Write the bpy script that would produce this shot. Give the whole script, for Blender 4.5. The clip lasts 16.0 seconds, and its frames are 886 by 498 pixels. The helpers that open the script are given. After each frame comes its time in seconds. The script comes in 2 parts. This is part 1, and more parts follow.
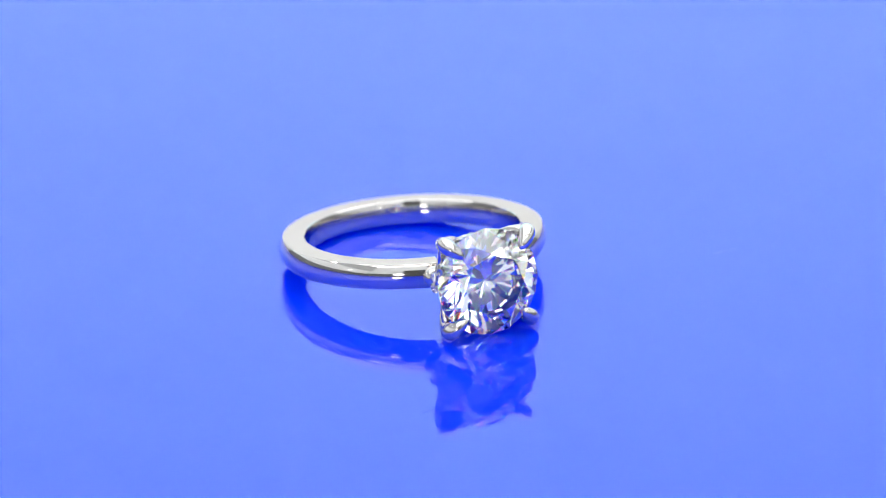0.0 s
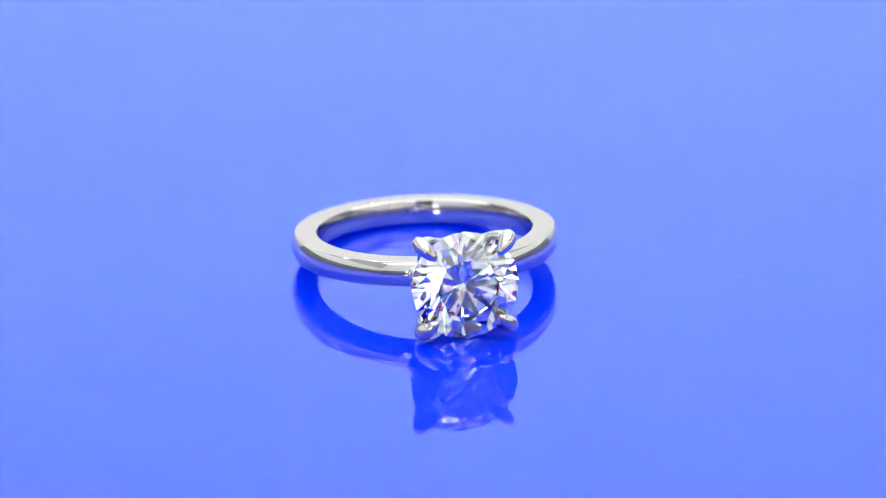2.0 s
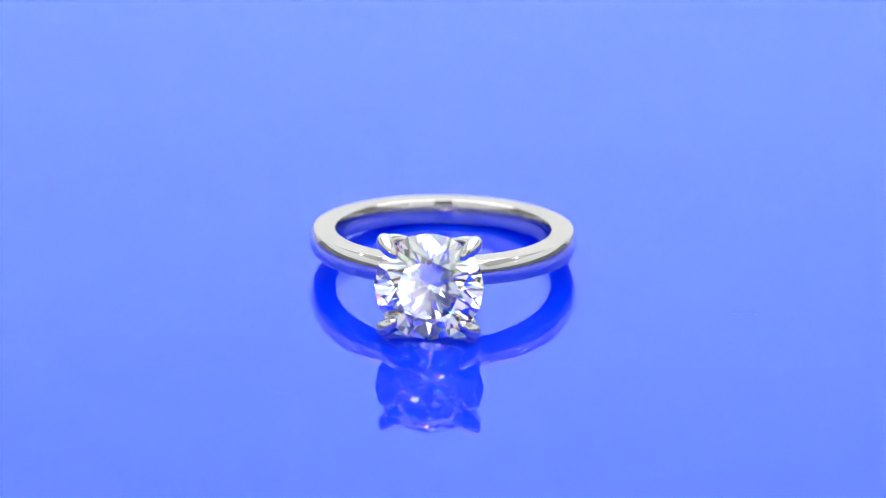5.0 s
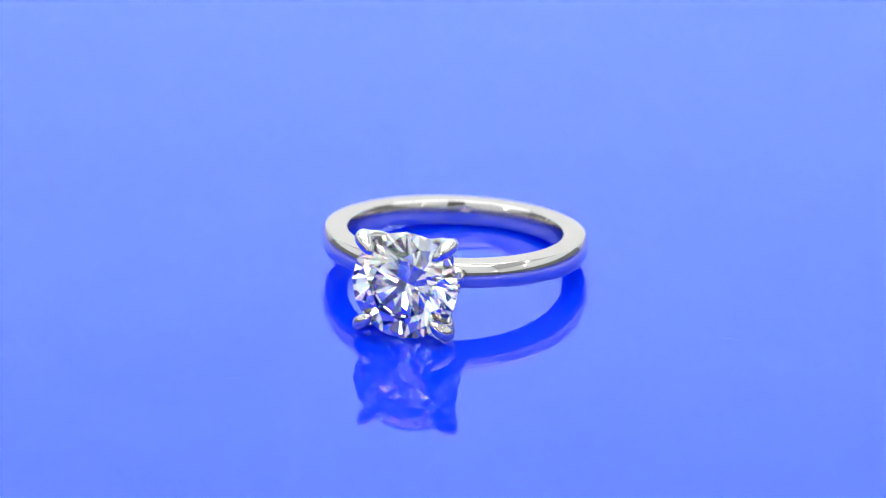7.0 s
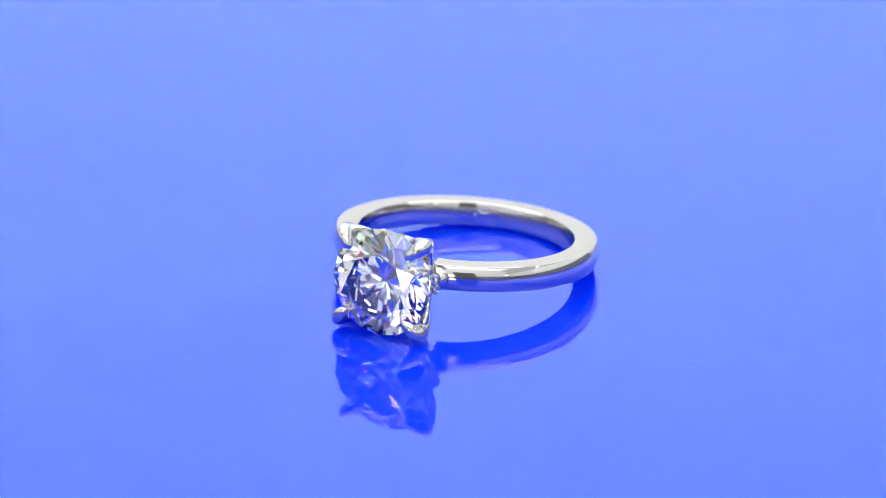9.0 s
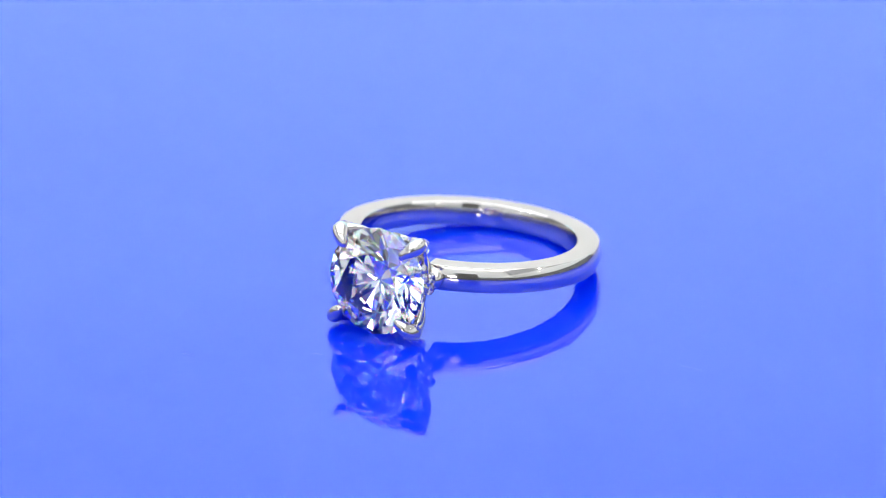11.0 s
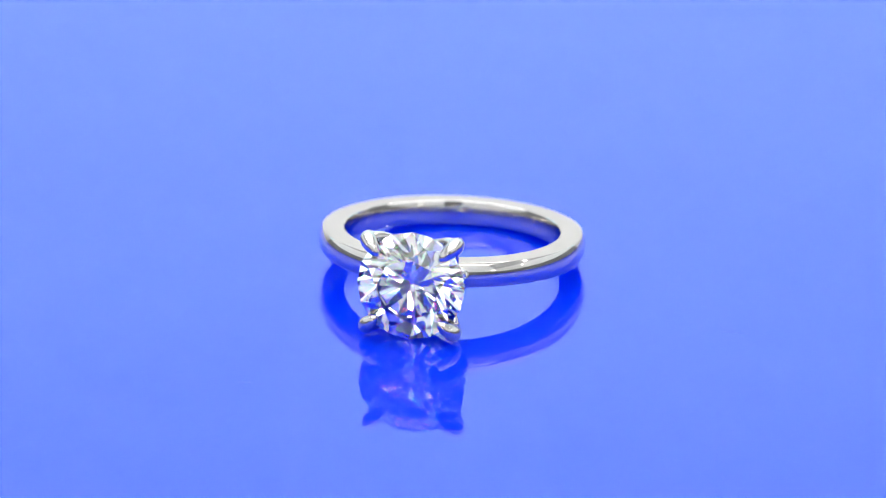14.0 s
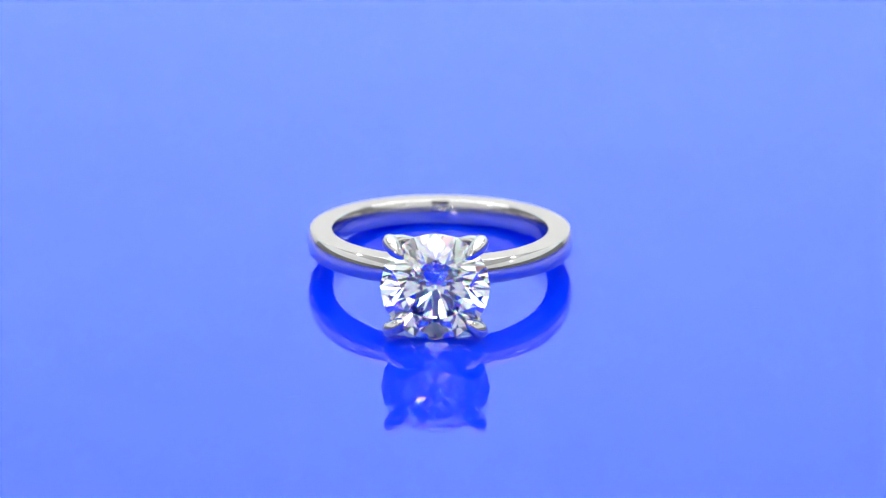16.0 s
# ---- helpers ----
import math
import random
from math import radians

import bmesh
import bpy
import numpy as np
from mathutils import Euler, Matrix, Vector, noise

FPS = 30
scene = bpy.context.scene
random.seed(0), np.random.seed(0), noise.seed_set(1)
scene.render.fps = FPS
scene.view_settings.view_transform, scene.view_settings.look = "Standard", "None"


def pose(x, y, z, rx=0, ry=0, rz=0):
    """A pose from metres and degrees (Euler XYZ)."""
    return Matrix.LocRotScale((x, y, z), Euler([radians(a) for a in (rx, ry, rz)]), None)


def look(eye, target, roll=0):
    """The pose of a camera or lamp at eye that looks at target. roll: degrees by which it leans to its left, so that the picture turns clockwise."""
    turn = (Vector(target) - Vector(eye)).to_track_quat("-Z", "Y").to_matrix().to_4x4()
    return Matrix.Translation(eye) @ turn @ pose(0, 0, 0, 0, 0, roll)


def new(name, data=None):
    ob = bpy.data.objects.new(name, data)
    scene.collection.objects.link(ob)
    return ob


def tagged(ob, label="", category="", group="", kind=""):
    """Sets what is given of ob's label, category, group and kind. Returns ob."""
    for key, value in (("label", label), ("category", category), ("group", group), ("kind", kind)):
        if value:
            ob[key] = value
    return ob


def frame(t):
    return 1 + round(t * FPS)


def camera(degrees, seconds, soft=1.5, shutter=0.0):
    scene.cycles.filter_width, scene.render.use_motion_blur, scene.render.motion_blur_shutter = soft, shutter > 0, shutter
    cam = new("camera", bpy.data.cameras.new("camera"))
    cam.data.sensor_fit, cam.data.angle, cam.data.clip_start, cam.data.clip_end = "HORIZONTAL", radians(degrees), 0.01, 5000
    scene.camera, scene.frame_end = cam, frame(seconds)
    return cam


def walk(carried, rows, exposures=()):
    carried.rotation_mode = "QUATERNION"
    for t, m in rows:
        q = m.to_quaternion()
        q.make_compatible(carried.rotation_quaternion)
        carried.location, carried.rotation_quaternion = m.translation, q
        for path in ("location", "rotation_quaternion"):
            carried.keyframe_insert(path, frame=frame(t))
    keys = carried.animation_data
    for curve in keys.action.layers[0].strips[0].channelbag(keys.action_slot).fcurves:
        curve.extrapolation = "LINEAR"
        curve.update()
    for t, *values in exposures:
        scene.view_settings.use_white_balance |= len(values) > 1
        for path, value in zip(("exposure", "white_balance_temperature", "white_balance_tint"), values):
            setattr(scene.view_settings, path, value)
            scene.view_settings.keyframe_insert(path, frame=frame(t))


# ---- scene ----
MM = 0.001

# camera: a long macro lens that stands still
ELEVATION, DISTANCE = 22.94, 330.1 * MM
EYE = Vector((0, -DISTANCE * math.cos(radians(ELEVATION)), DISTANCE * math.sin(radians(ELEVATION))))
cam = camera(12.137, 16.0, soft=1.0)
cam.data.dof.use_dof, cam.data.dof.focus_distance, cam.data.dof.aperture_fstop = True, DISTANCE - 0.0135, 29.0
walk(cam, [(0.0, look(EYE, (0, 0, 0))), (16.0, look(EYE, (0, 0, 0)))], exposures=[(0.0, 0.0), (16.0, 0.0)])

# the plate turns about a pole at AXIS, one way until TURNS_BACK, then back at the same rate
AXIS = Vector((-0.6966 * MM, -8.098 * MM, 0))
START, RATE, TURNS_BACK = -24.8, 5.852, 10.25
RING_PLAN = (0.3494 * MM, 4.679 * MM)        # middle of the band, in the plate's plan when it is turned by 0
RING_HEIGHT, RING_TILT = 2.31 * MM, 7.786


def turned(t):
    return -(START + RATE * (t if t < TURNS_BACK else 2 * TURNS_BACK - t))


TIMES = [0.5 * k for k in range(20)] + [9.75, 10.0, 10.2, 10.25, 10.3, 10.5, 10.75] + [11 + 0.5 * k for k in range(11)]

# ---- light: a white photo tent with a ceiling panel, an added strip before the backdrop, small bright spots and added sparkle lamps ----
world = bpy.data.worlds.new("world")
world.use_nodes = True
world.node_tree.nodes["Background"].inputs[0].default_value = (0.02, 0.022, 0.025, 1)
scene.world = world


def area_lamp(name, at, target, watts, width, height, colour=(1, 1, 1), shape="RECTANGLE"):
    data = bpy.data.lights.new(name, "AREA")
    data.shape, data.size, data.size_y, data.energy, data.color = shape, width, height, watts, colour
    ob = new(name, data)
    ob.matrix_world = look(at, target)
    return ob


def spot_place(azimuth, elevation, distance):
    """azimuth in degrees, from the camera's side towards its right."""
    a, e = radians(azimuth), radians(elevation)
    return Vector((math.sin(a) * math.cos(e), -math.cos(a) * math.cos(e), math.sin(e))) * distance


area_lamp("ceiling_panel_lamp", (0, -0.09, 0.88), (0, -0.09, 0), 11.4, 1.28, 1.4, (0.92, 0.965, 1.0))
# added strip: brightens the backdrop that the plate mirrors
area_lamp("added_backdrop_lamp", (0.03, 0.34, 0.36), (0.03, 0.62, 0.16), 1.68, 0.7, 0.05, (1.0, 1.0, 1.0))
RING_SPOT = Vector((0, -0.008, 0.004))
for name, azimuth, elevation, distance, watts, size, colour in (
        ("spot_and_sparkle_lamp", -12.6, 7.3, 0.42, 0.07, 0.056, (1.0, 0.97, 0.97)),
        ("spot_and_sparkle_lamp", -93, 38, 0.42, 0.08, 0.018, (1.0, 0.97, 0.92)),
        ("spot_and_sparkle_lamp", 82, 38, 0.42, 0.08, 0.018, (1.0, 0.97, 0.92)),
        # four tinted lamps, added to give the stone coloured fire
        ("spot_and_sparkle_lamp", 30, 50, 0.5, 0.035, 0.009, (1.0, 0.68, 0.36)),
        ("spot_and_sparkle_lamp", 125, 60, 0.5, 0.035, 0.009, (1.0, 0.72, 0.5)),
        ("spot_and_sparkle_lamp", -128, 58, 0.5, 0.035, 0.009, (0.65, 0.82, 1.0)),
        ("spot_and_sparkle_lamp", -42, 48, 0.5, 0.035, 0.009, (0.6, 0.8, 1.0)),
        # three tiny low lamps, added for sparkle in the stone and its reflection
        ("spot_and_sparkle_lamp", 36, 14, 0.5, 0.02, 0.007, (1.0, 0.93, 0.85)),
        ("spot_and_sparkle_lamp", -58, 17, 0.5, 0.02, 0.007, (1.0, 0.97, 0.92)),
        ("spot_and_sparkle_lamp", 68, 24, 0.5, 0.02, 0.007, (1.0, 0.95, 0.9))):
    area_lamp(name, RING_SPOT + spot_place(azimuth, elevation, distance), RING_SPOT, watts, size, size, colour, "DISK")


# ---- materials ----
def material(name):
    m = bpy.data.materials.new(name)
    m.use_nodes = True
    nodes, links = m.node_tree.nodes, m.node_tree.links
    return m, nodes, links, nodes["Principled BSDF"]


def noise_node(nodes, links, scale, detail=3.0, rough=0.5):
    co = nodes.new("ShaderNodeTexCoord")
    n = nodes.new("ShaderNodeTexNoise")
    n.inputs["Scale"].default_value, n.inputs["Detail"].default_value, n.inputs["Roughness"].default_value = scale, detail, rough
    links.new(co.outputs["Object"], n.inputs["Vector"])
    return n


def ramp_node(nodes, links, source, stops):
    r = nodes.new("ShaderNodeValToRGB")
    r.color_ramp.elements[0].position, r.color_ramp.elements[0].color = stops[0][0], (*stops[0][1], 1)
    r.color_ramp.elements[1].position, r.color_ramp.elements[1].color = stops[-1][0], (*stops[-1][1], 1)
    links.new(source, r.inputs[0])
    return r


def make_acrylic():
    m, nodes, links, b = material("blue_acrylic")
    n = noise_node(nodes, links, 30.0)
    r = ramp_node(nodes, links, n.outputs["Fac"], ((0.3, (0.001, 0.036, 0.92)), (0.7, (0.002, 0.040, 0.96))))
    links.new(r.outputs[0], b.inputs["Base Color"])
    b.inputs["IOR"].default_value = 1.49
    b.subsurface_method = "RANDOM_WALK"
    b.inputs["Subsurface Weight"].default_value, b.inputs["Subsurface Scale"].default_value = 1.0, 0.006
    b.inputs["Subsurface Radius"].default_value = (0.3, 0.5, 1.0)
    fine = noise_node(nodes, links, 900.0, 4.0)
    rr = ramp_node(nodes, links, fine.outputs["Fac"], ((0.35, (0.006,) * 3), (0.75, (0.016,) * 3)))
    links.new(rr.outputs[0], b.inputs["Roughness"])
    return m


def make_metal():
    m, nodes, links, b = material("white_gold")
    b.inputs["Metallic"].default_value = 1.0
    n = noise_node(nodes, links, 400.0)
    r = ramp_node(nodes, links, n.outputs["Fac"], ((0.3, (0.665, 0.625, 0.585)), (0.7, (0.715, 0.675, 0.635))))
    links.new(r.outputs[0], b.inputs["Base Color"])
    fine = noise_node(nodes, links, 2500.0, 5.0)
    rr = ramp_node(nodes, links, fine.outputs["Fac"], ((0.3, (0.06,) * 3), (0.7, (0.11,) * 3)))
    links.new(rr.outputs[0], b.inputs["Roughness"])
    bump = nodes.new("ShaderNodeBump")
    bump.inputs["Strength"].default_value, bump.inputs["Distance"].default_value = 0.05, 0.00004
    links.new(noise_node(nodes, links, 700.0, 2.0).outputs["Fac"], bump.inputs["Height"])
    links.new(bump.outputs[0], b.inputs["Normal"])
    return m


def make_diamond(name, fire):
    """Clear glass of a diamond's index; fire: the share of the light that is bent apart, red least and blue most."""
    m = bpy.data.materials.new(name)
    m.use_nodes = True
    nodes, links = m.node_tree.nodes, m.node_tree.links
    nodes.remove(nodes["Principled BSDF"])
    lobes = [((1 - fire,) * 3, 2.417)]
    if fire:
        lobes += [((fire, 0, 0), 2.37), ((0, fire, 0), 2.42), ((0, 0, fire), 2.48)]
    last = None
    for colour, ior in lobes:
        g = nodes.new("ShaderNodeBsdfGlass")
        g.inputs["Color"].default_value, g.inputs["Roughness"].default_value, g.inputs["IOR"].default_value = (*colour, 1), 0.0, ior
        if last is None:
            last = g.outputs[0]
            continue
        add = nodes.new("ShaderNodeAddShader")
        links.new(last, add.inputs[0]), links.new(g.outputs[0], add.inputs[1])
        last = add.outputs[0]
    links.new(last, nodes["Material Output"].inputs["Surface"])
    return m


def make_plain(name, dark, light, rough=0.9, scale=6.0):
    m, nodes, links, b = material(name)
    n = noise_node(nodes, links, scale, 6.0)
    r = ramp_node(nodes, links, n.outputs["Fac"], ((0.3, dark), (0.7, light)))
    links.new(r.outputs[0], b.inputs["Base Color"])
    b.inputs["Roughness"].default_value = rough
    return m


ACRYLIC, METAL = make_acrylic(), make_metal()
DIAMOND, DIAMOND_CROWN = make_diamond("diamond", 0.0), make_diamond("diamond_crown", 0.18)
FABRIC = make_plain("white_tent_fabric", (0.86, 0.865, 0.865), (0.90, 0.90, 0.90))
BACKDROP = make_plain("pale_blue_backdrop", (0.61, 0.86, 0.95), (0.65, 0.90, 0.97))
# backdrop foot: weaker light put into the colour, so the band's side won't clip
FOOT = make_plain("dimmed_foot_fabric", (0.60, 0.605, 0.60), (0.66, 0.66, 0.655))
# tent fabric with the dimness of the upper sides put into its colour
SHADE = make_plain("dimmed_tent_fabric", (0.42, 0.422, 0.425), (0.48, 0.48, 0.485))
# for unseen low panels, added so that the plate and metal reflect less white
LOW_DARK = make_plain("low_reflection_dark", (0.17, 0.17, 0.172), (0.21, 0.21, 0.212))
# dark colour standing for unlit places that the ring reflects
DARK_PANEL = make_plain("dark_panel", (0.08, 0.078, 0.075), (0.12, 0.117, 0.112))
TABLE = make_plain("white_tabletop", (0.72, 0.72, 0.72), (0.80, 0.80, 0.80), 0.5)
PLASTIC = make_plain("black_plastic", (0.02, 0.02, 0.022), (0.03, 0.03, 0.032), 0.4, 40.0)
LINT = make_plain("grey_lint", (0.03, 0.06, 0.35), (0.05, 0.09, 0.42), 1.0, 900.0)


# ---- building helpers ----
def mesh_of(bm, name, mat, smooth=False):
    bmesh.ops.recalc_face_normals(bm, faces=bm.faces)
    me = bpy.data.meshes.new(name)
    bm.to_mesh(me)
    bm.free()
    for p in me.polygons:
        p.use_smooth = smooth
    me.materials.append(mat)
    return me


def part(name, bm, mat, parent=None, label="", smooth=False, at=None):
    ob = new(name, mesh_of(bm, name, mat, smooth))
    if parent is not None:
        ob.parent = parent
    if at is not None:
        ob.matrix_basis = at
    if label:
        tagged(ob, label)
    return ob


def box(bm, lo, hi):
    made = bmesh.ops.create_cube(bm, size=1)["verts"]
    for v in made:
        v.co = Vector([lo[i] + (v.co[i] + 0.5) * (hi[i] - lo[i]) for i in range(3)])
    return made


def lathe(bm, profile, steps, closed=False):
    """Turns a profile of (radius, z) about the z axis; closed: the profile is a loop."""
    rings = []
    for k in range(steps):
        a = 2 * math.pi * k / steps
        rings.append([bm.verts.new((r * math.cos(a), r * math.sin(a), z)) for r, z in profile])
    n = len(profile)
    for k in range(steps):
        one, two = rings[k], rings[(k + 1) % steps]
        for i in range(n if closed else n - 1):
            j = (i + 1) % n
            bm.faces.new((one[i], two[i], two[j], one[j]))
    if not closed:
        for i in (0, n - 1):
            bm.faces.new([ring[i] for ring in rings])


def tube(bm, path, steps=20, flat=1.0):
    """A round bar along path rows (point, radius), closed at both ends; flat squeezes it across."""
    rings = []
    for i, (p, r) in enumerate(path):
        before, after = path[max(i - 1, 0)][0], path[min(i + 1, len(path) - 1)][0]
        along = (Vector(after) - Vector(before)).normalized()
        side = along.cross(Vector((0, 1, 0)))
        side = side.normalized() if side.length > 1e-6 else Vector((1, 0, 0))
        up = side.cross(along).normalized()
        rings.append([bm.verts.new(Vector(p) + r * (math.cos(a) * side * flat + math.sin(a) * up))
                      for a in (2 * math.pi * k / steps for k in range(steps))])
    for one, two in zip(rings, rings[1:]):
        for k in range(steps):
            bm.faces.new((one[k], one[(k + 1) % steps], two[(k + 1) % steps], two[k]))
    bm.faces.new(rings[0]), bm.faces.new(rings[-1])


def glide(points, steps=6):
    """Rows of numbers, smoothed by a Catmull-Rom curve."""
    rows = []
    for i in range(len(points) - 1):
        p0, p1, p2, p3 = (np.array(points[min(max(i + k, 0), len(points) - 1)], float) for k in (-1, 0, 1, 2))
        for s in range(steps):
            u = s / steps
            rows.append(0.5 * (2 * p1 + (p2 - p0) * u + (2 * p0 - 5 * p1 + 4 * p2 - p3) * u * u + (3 * p1 - p0 - 3 * p2 + p3) * u ** 3))
    rows.append(np.array(points[-1], float))
    return rows


# ---- the tent and the table ----
TABLE_Z = -0.045


def wall(name, lo, hi, mat, label):
    bm = bmesh.new()
    box(bm, lo, hi)
    return tagged(part(name, bm, mat), label, kind="structure")


wall("floor", (-0.7, -0.87, TABLE_Z - 0.03), (0.7, 0.66, TABLE_Z), TABLE, "white matt tabletop under the blue turntable")
wall("wall_north_foot", (-0.7, 0.62, TABLE_Z + 0.002), (0.7, 0.66, 0.148), FOOT, "foot of the backdrop, greyed to dim its reflection in the band")
wall("wall_north_low", (-0.7, 0.62, 0.15), (0.7, 0.66, 0.398), BACKDROP, "bright pale blue backdrop of the photo tent")
wall("wall_north", (-0.7, 0.62, 0.40), (0.7, 0.66, 0.9), FABRIC, "white fabric back of the photo tent")
for name, x in (("west", -0.7), ("east", 0.66)):
    # upper sides are greyed because little light reaches them
    wall("wall_" + name, (x, -0.818, 0.402), (x + 0.04, 0.618, 0.9), SHADE, "upper side of the tent, greyed to stand for its dim light")
    wall("wall_middle_" + name, (x, -0.818, 0.132), (x + 0.04, 0.618, 0.40), FABRIC, "white fabric side of the photo tent")
    # added dark panel: keeps low reflections in ring and plate deep blue
    wall("wall_low_" + name, (x, -0.818, TABLE_Z + 0.002), (x + 0.04, 0.618, 0.13), LOW_DARK, "unseen dark panel low on the tent's side, added to deepen reflections")
for name, x0, x1 in (("west", -0.7, -0.142), ("east", 0.142, 0.7)):
    # the same added dark panel along the front
    wall("wall_south_low_" + name, (x0, -0.86, TABLE_Z + 0.002), (x1, -0.82, 0.168), LOW_DARK, "unseen dark panel low on the tent's front, added to deepen reflections")
    wall("wall_south_" + name, (x0, -0.86, 0.17), (x1, -0.82, 0.598), FABRIC, "white fabric wing of the tent's front")
# closes the opening; its darkness and the camera's are put into the colour
wall("wall_south_opening", (-0.14, -0.86, TABLE_Z + 0.002), (0.14, -0.82, 0.448), DARK_PANEL, "dark panel standing for the unlit front opening and the camera")
wall("wall_south_lintel", (-0.14, -0.86, 0.45), (0.14, -0.82, 0.598), FABRIC, "white fabric above the tent's front opening")
wall("wall_south_flap", (-0.7, -0.86, 0.60), (0.7, -0.82, 0.9), FABRIC, "white fabric front flap of the photo tent")
wall("ceiling", (-0.7, -0.87, 0.902), (0.7, 0.66, 0.93), FABRIC, "white fabric roof of the photo tent")

# unseen bar, added so that prongs and band edges reflect a dark streak
wall("dark_reflection_bar", (-0.6, -0.44, 0.845), (0.6, -0.32, 0.87), DARK_PANEL, "unseen dark bar below the lit roof, added for dark streaks in the metal")


# ---- the turntable ----
def build_turntable():
    root = tagged(new("turntable"), "motorised turntable with a glossy blue acrylic plate", "turntable")
    root.matrix_basis = Matrix.Translation((AXIS.x, AXIS.y, TABLE_Z))
    top = -TABLE_Z
    bm = bmesh.new()
    lathe(bm, [(0.088, 0), (0.09, 0.003), (0.09, 0.028), (0.087, 0.032), (0.03, 0.033), (0.03, top - 0.0062)], 96)
    part("base", bm, PLASTIC, root, "black plastic motor base", smooth=True)
    bm = bmesh.new()
    lathe(bm, [(0.148, top - 0.006), (0.15, top - 0.005), (0.15, top - 0.001), (0.149, top)], 160)
    plate = part("plate", bm, ACRYLIC, root, "mirror-glossy royal blue acrylic disc")
    return root, plate


# ---- the ring: its band lies in its own xy plane, the stone towards -y; units of a millimetre are scaled by MM ----
BAND_OUT, BAND_IN, BAND_HALF = 10.46, 8.3, 0.9693
GIRDLE_R, GIRDLE_Y, GIRDLE_Z = 4.15, 13.75, -0.03


def build_band(root):
    """Runs round from one side of the head to the other; the stone's point hangs in the gap between its ends."""
    pts = []
    edge, inner = BAND_OUT - 0.28, BAND_IN + 0.14
    for k in range(19):                       # slightly domed outside
        u = -1 + 2 * k / 18
        pts.append((edge + 0.28 * (1 - abs(u) ** 2.2), u * (BAND_HALF - 0.03)))
    pts += [(edge - 0.03, BAND_HALF), (inner + 0.06, BAND_HALF)]
    for k in range(15):                       # rounded inside, to slip over a knuckle
        u = 1 - 2 * k / 14
        pts.append((BAND_IN + 0.14 * u * u, u * (BAND_HALF - 0.05)))
    pts += [(inner + 0.06, -BAND_HALF), (edge - 0.03, -BAND_HALF)]
    bm = bmesh.new()
    rings, steps, gap = [], 220, 12.5
    for k in range(steps + 1):
        turn = radians(-90 + gap + (360 - 2 * gap) * k / steps)
        rings.append([bm.verts.new((r * MM * math.cos(turn), r * MM * math.sin(turn), z * MM)) for r, z in pts])
    n = len(pts)
    for one, two in zip(rings, rings[1:]):
        for i in range(n):
            bm.faces.new((one[i], two[i], two[(i + 1) % n], one[(i + 1) % n]))
    bm.faces.new(rings[0]), bm.faces.new(rings[-1])
    ob = part("band", bm, METAL, root, "slim polished white gold band", smooth=True)
    ob.data.set_sharp_from_angle(angle=radians(26))
    return ob


def brilliant(bm, r, girdle=0.022, crown=34.5, pavilion=40.8, table=0.56, star=0.785, lower=0.22):
    """A round brilliant cut of radius r: table towards +z, girdle about z = 0."""
    def at(az, rad, z):
        return bm.verts.new((r * rad * math.cos(radians(az)), r * rad * math.sin(radians(az)), r * z))
    tc, tp, c = math.tan(radians(crown)), math.tan(radians(pavilion)), math.cos(radians(22.5))
    tops = [at(45 * k, table, girdle + (1 - table) * tc) for k in range(8)]
    stars = [at(45 * k + 22.5, star, girdle + (1 - star * c) * tc) for k in range(8)]
    upper = [at(22.5 * k, 1, girdle) for k in range(16)]
    below = [at(22.5 * k, 1, -girdle) for k in range(16)]
    halves = [at(45 * k + 22.5, lower, -girdle - (1 - lower * c) * tp) for k in range(8)]
    culet = at(0, 0, -girdle - tp)
    bm.faces.new(tops)
    for k in range(8):
        n = (k + 1) % 8
        bm.faces.new((tops[k], stars[k], tops[n]))
        bm.faces.new((tops[k], stars[k - 1], upper[2 * k], stars[k]))
        bm.faces.new((upper[2 * k], upper[2 * k + 1], stars[k]))
        bm.faces.new((upper[2 * k + 1], upper[2 * n], stars[k]))
        bm.faces.new((below[2 * k], halves[k], below[2 * k + 1]))
        bm.faces.new((below[2 * k + 1], halves[k], below[2 * n]))
        bm.faces.new((culet, halves[k - 1], below[2 * k], halves[k]))
    for k in range(16):
        n = (k + 1) % 16
        bm.faces.new((upper[k], below[k], below[n], upper[n]))


# turns a gem's +z to the ring's -y
FACING = Matrix.Rotation(radians(90), 4, "X")


def build_prong(root, sx, sz):
    rows = glide([(1.9, 9.9, 0.42), (2.9, 10.6, 0.44), (3.9, 11.6, 0.44), (4.5, 12.6, 0.48), (4.74, 13.4, 0.62),
                  (4.68, 13.95, 0.70), (4.34, 14.32, 0.64), (3.92, 14.54, 0.52), (3.56, 14.68, 0.36), (3.32, 14.75, 0.12)])
    path = []
    for rad, y, thick in rows:
        rad, y, thick = float(rad), float(y), float(thick)
        d = rad * math.sqrt(0.5)
        path.append(((sx * d * MM, -y * MM, sz * d * MM), max(thick, 0.05) * MM))
    bm = bmesh.new()
    tube(bm, path, 24, 0.9)
    return part("prong", bm, METAL, root, "white gold claw prong", smooth=True)


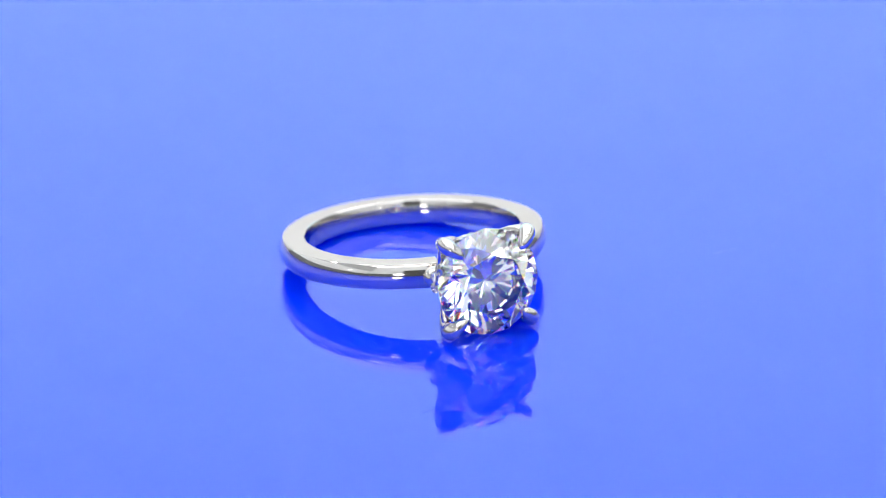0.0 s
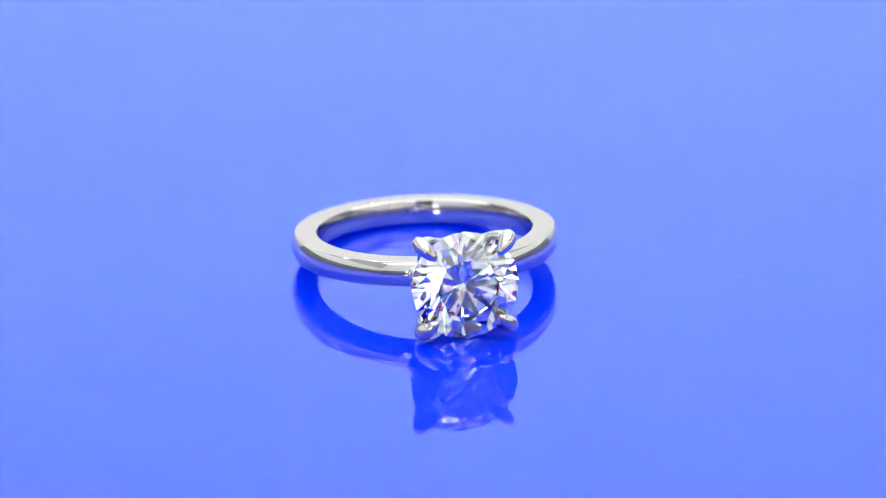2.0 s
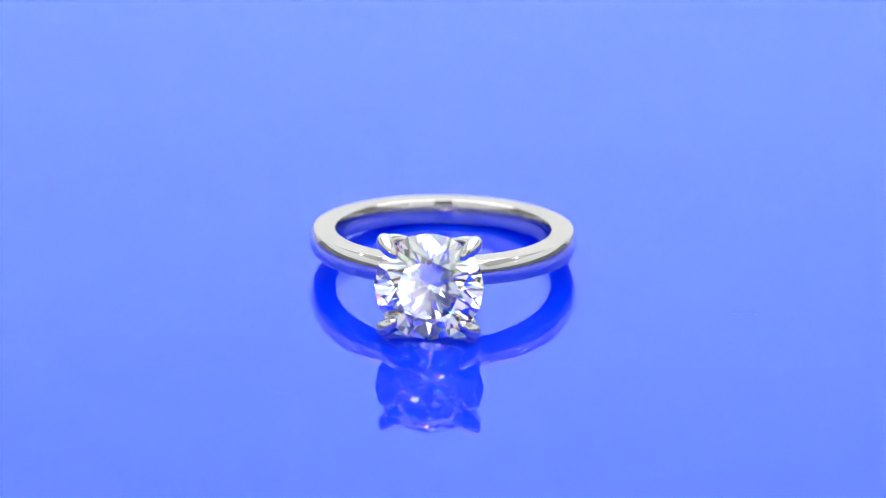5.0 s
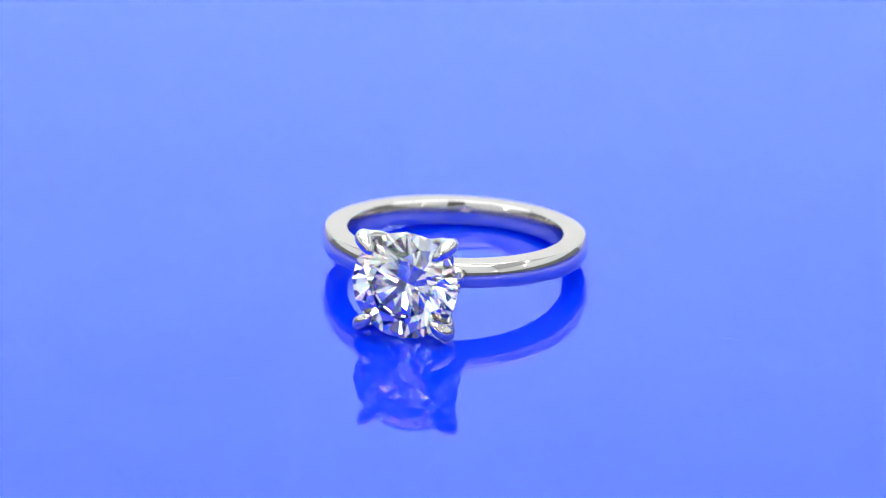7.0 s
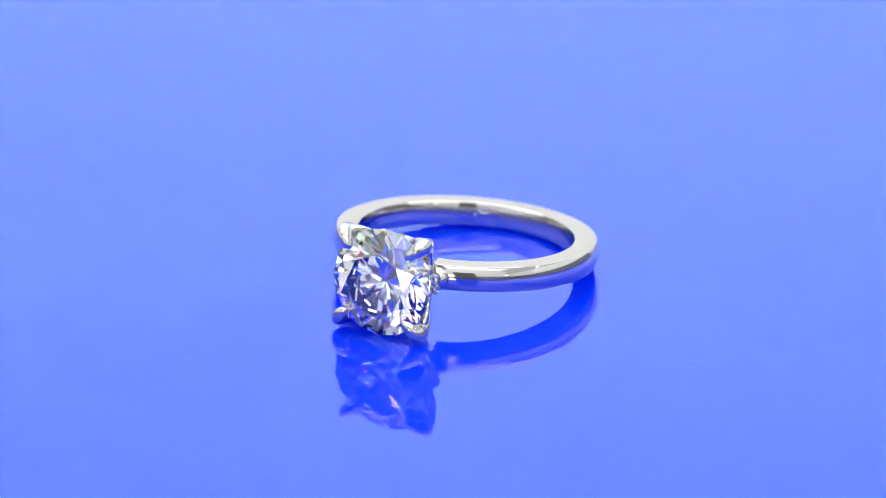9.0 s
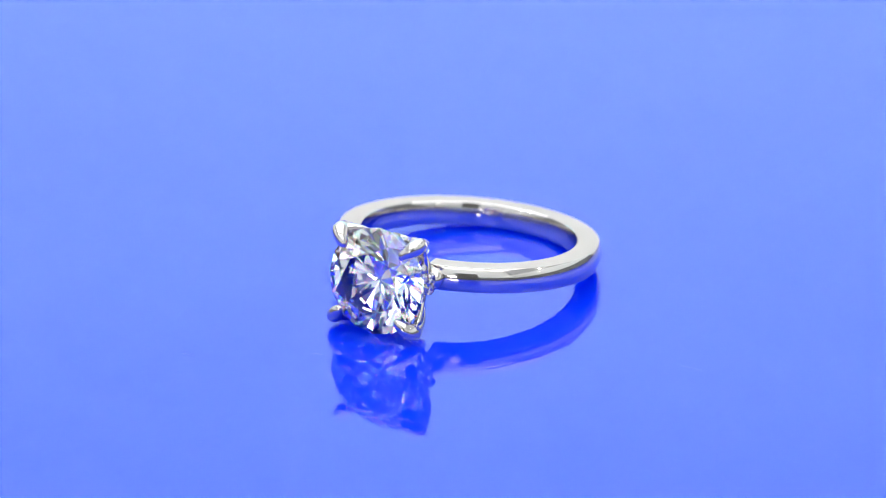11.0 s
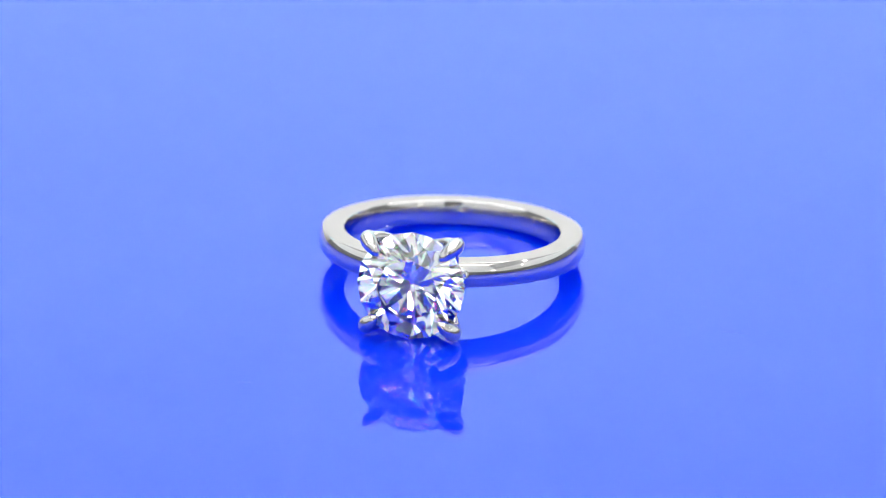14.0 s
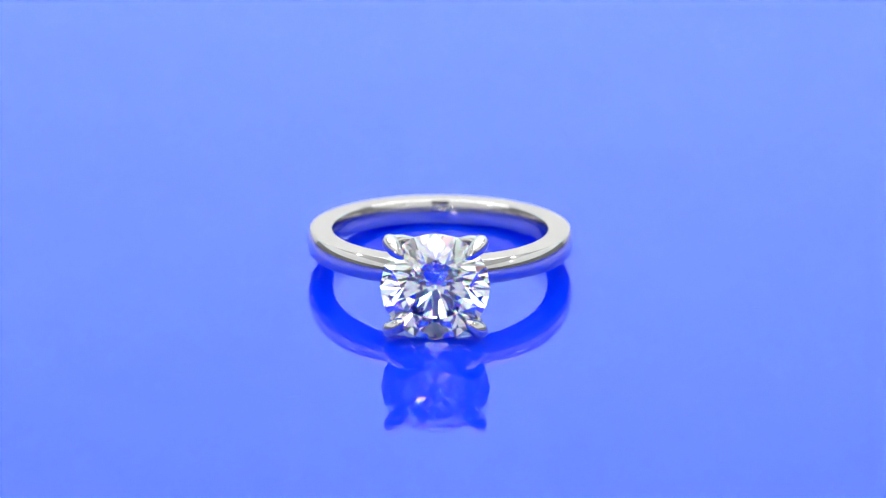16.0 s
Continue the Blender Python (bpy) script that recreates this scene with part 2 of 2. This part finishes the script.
def build_ring():
    root = tagged(new("engagement_ring"), "white gold ring with a large round diamond on blue acrylic", "ring")
    build_band(root)
    bm = bmesh.new()
    brilliant(bm, GIRDLE_R * MM, crown=34.0, pavilion=41.2, table=0.58, star=0.80, lower=0.20)
    stone = part("diamond", bm, DIAMOND, root, "large clear round brilliant diamond", at=Matrix.Translation((0, -GIRDLE_Y * MM, GIRDLE_Z * MM)) @ FACING)
    stone.data.materials.append(DIAMOND_CROWN)
    for p in stone.data.polygons:
        p.material_index = 1 if p.normal.z > 0.1 else 0
    for sx in (-1, 1):
        for sz in (-1, 1):
            build_prong(root, sx, sz)
    # gallery under the stone: a rail, a bow on each shoulder, and a hidden row of small stones
    bm = bmesh.new()
    loop = [(2.75 + 0.28 * math.cos(a), 0.32 * math.sin(a)) for a in (2 * math.pi * k / 14 for k in range(14))]
    lathe(bm, [(r * MM, z * MM) for r, z in loop], 72, closed=True)
    gallery = part("gallery", bm, METAL, root, "white gold gallery rail under the stone", smooth=True,
         at=Matrix.Translation((0, -10.75 * MM, 0)) @ FACING)
    for side in (-1, 1):
        bm = bmesh.new()
        rows = glide([(3.25, 13.3, 3.2, 0.22), (3.12, 12.5, 2.7, 0.23), (2.95, 11.8, 1.5, 0.24), (2.88, 11.5, 0, 0.26),
                      (2.95, 11.8, -1.5, 0.24), (3.12, 12.5, -2.7, 0.23), (3.25, 13.3, -3.2, 0.22)], 8)
        tube(bm, [((side * float(x) * MM, -float(y) * MM, float(z) * MM), float(r) * MM) for x, y, z, r in rows], 16)
        part("shoulder_bow", bm, METAL, root, "curved white gold bow joining two prongs", smooth=True)
        bm = bmesh.new()
        tube(bm, [((side * x * MM, -y * MM, 0), r * MM) for x, y, r in ((2.2, 9.7, 0.62), (2.8, 10.05, 0.8), (3.15, 10.45, 0.66), (3.4, 10.8, 0.36))], 20)
        part("shoulder", bm, METAL, root, "white gold shoulder between band and head", smooth=True)
    for side in (-1, 1):
        half = [(3.28, 13.75, 3.3, 0.52), (2.95, 13.35, 3.36, 0.5), (2.45, 12.85, 3.32, 0.42), (1.8, 12.35, 3.15, 0.31), (1.0, 12.02, 3.0, 0.25), (0, 11.9, 2.95, 0.23)]
        rows = glide(half + [(-x, y, z, r) for x, y, z, r in half[-2::-1]], 6)
        bm = bmesh.new()
        tube(bm, [((float(x) * MM, -float(y) * MM, side * float(z) * MM), float(r) * MM) for x, y, z, r in rows], 18)
        part("scallop", bm, METAL, root, "white gold scallop sweeping between two prongs", smooth=True)
    bm = bmesh.new()
    brilliant(bm, 0.42 * MM)
    small = mesh_of(bm, "halo_diamond", DIAMOND)
    places = [(3.30, 12.2, 2 * math.pi * (k + 0.5) / 24) for k in range(24)]
    places += [(3.55, 11.7, side + lean) for side in (0, math.pi) for lean in (-0.13, 0.13)]
    for rad, y, a in places:
        out = Vector((math.cos(a), -0.35, math.sin(a))).normalized()
        ob = new("halo_diamond", small)
        ob.parent = gallery
        ob.matrix_parent_inverse = gallery.matrix_basis.inverted()
        ob.matrix_basis = Matrix.Translation((rad * MM * math.cos(a), -y * MM, rad * MM * math.sin(a))) @ out.to_track_quat("Z", "Y").to_matrix().to_4x4()
    return root


turntable, plate = build_turntable()
ring = build_ring()


# ---- specks of lint on the plate ----
def build_lint(length, bend):
    bm = bmesh.new()
    rows = [((length * (u - 0.5), bend * length * math.sin(3 * u), 0.00002), 0.000008) for u in (k / 8 for k in range(9))]
    tube(bm, rows, 6)
    return tagged(part("lint_fibre", bm, LINT, smooth=True), "tiny dark fibre of lint lying on the blue plate", "lint", "lint on the plate")


LINT_ROWS = [(24.0, -2.8, -1.1, 1.9, 0.05), (-9.6, -19.9, 11.3, 1.1, 0.05), (-1.3, -14.9, 20.0, 0.9, 0.1)]
lint = [build_lint(length * MM, bend) for x, y, turn, length, bend in LINT_ROWS]


def motions():
    flat = Matrix.Translation((0, 0, -TABLE_Z))
    ring_rest = pose(RING_PLAN[0], RING_PLAN[1], RING_HEIGHT, -RING_TILT, 0, 0)
    about = Matrix.Translation(AXIS)
    walk(plate, [(t, pose(0, 0, 0, 0, 0, turned(t))) for t in TIMES])
    walk(ring, [(t, about @ pose(0, 0, 0, 0, 0, turned(t)) @ ring_rest) for t in TIMES])
    for ob, (x, y, turn, length, bend) in zip(lint, LINT_ROWS):
        walk(ob, [(t, about @ pose(0, 0, 0, 0, 0, turned(t)) @ pose(x * MM, y * MM, 0, 0, 0, turn)) for t in TIMES])


motions()
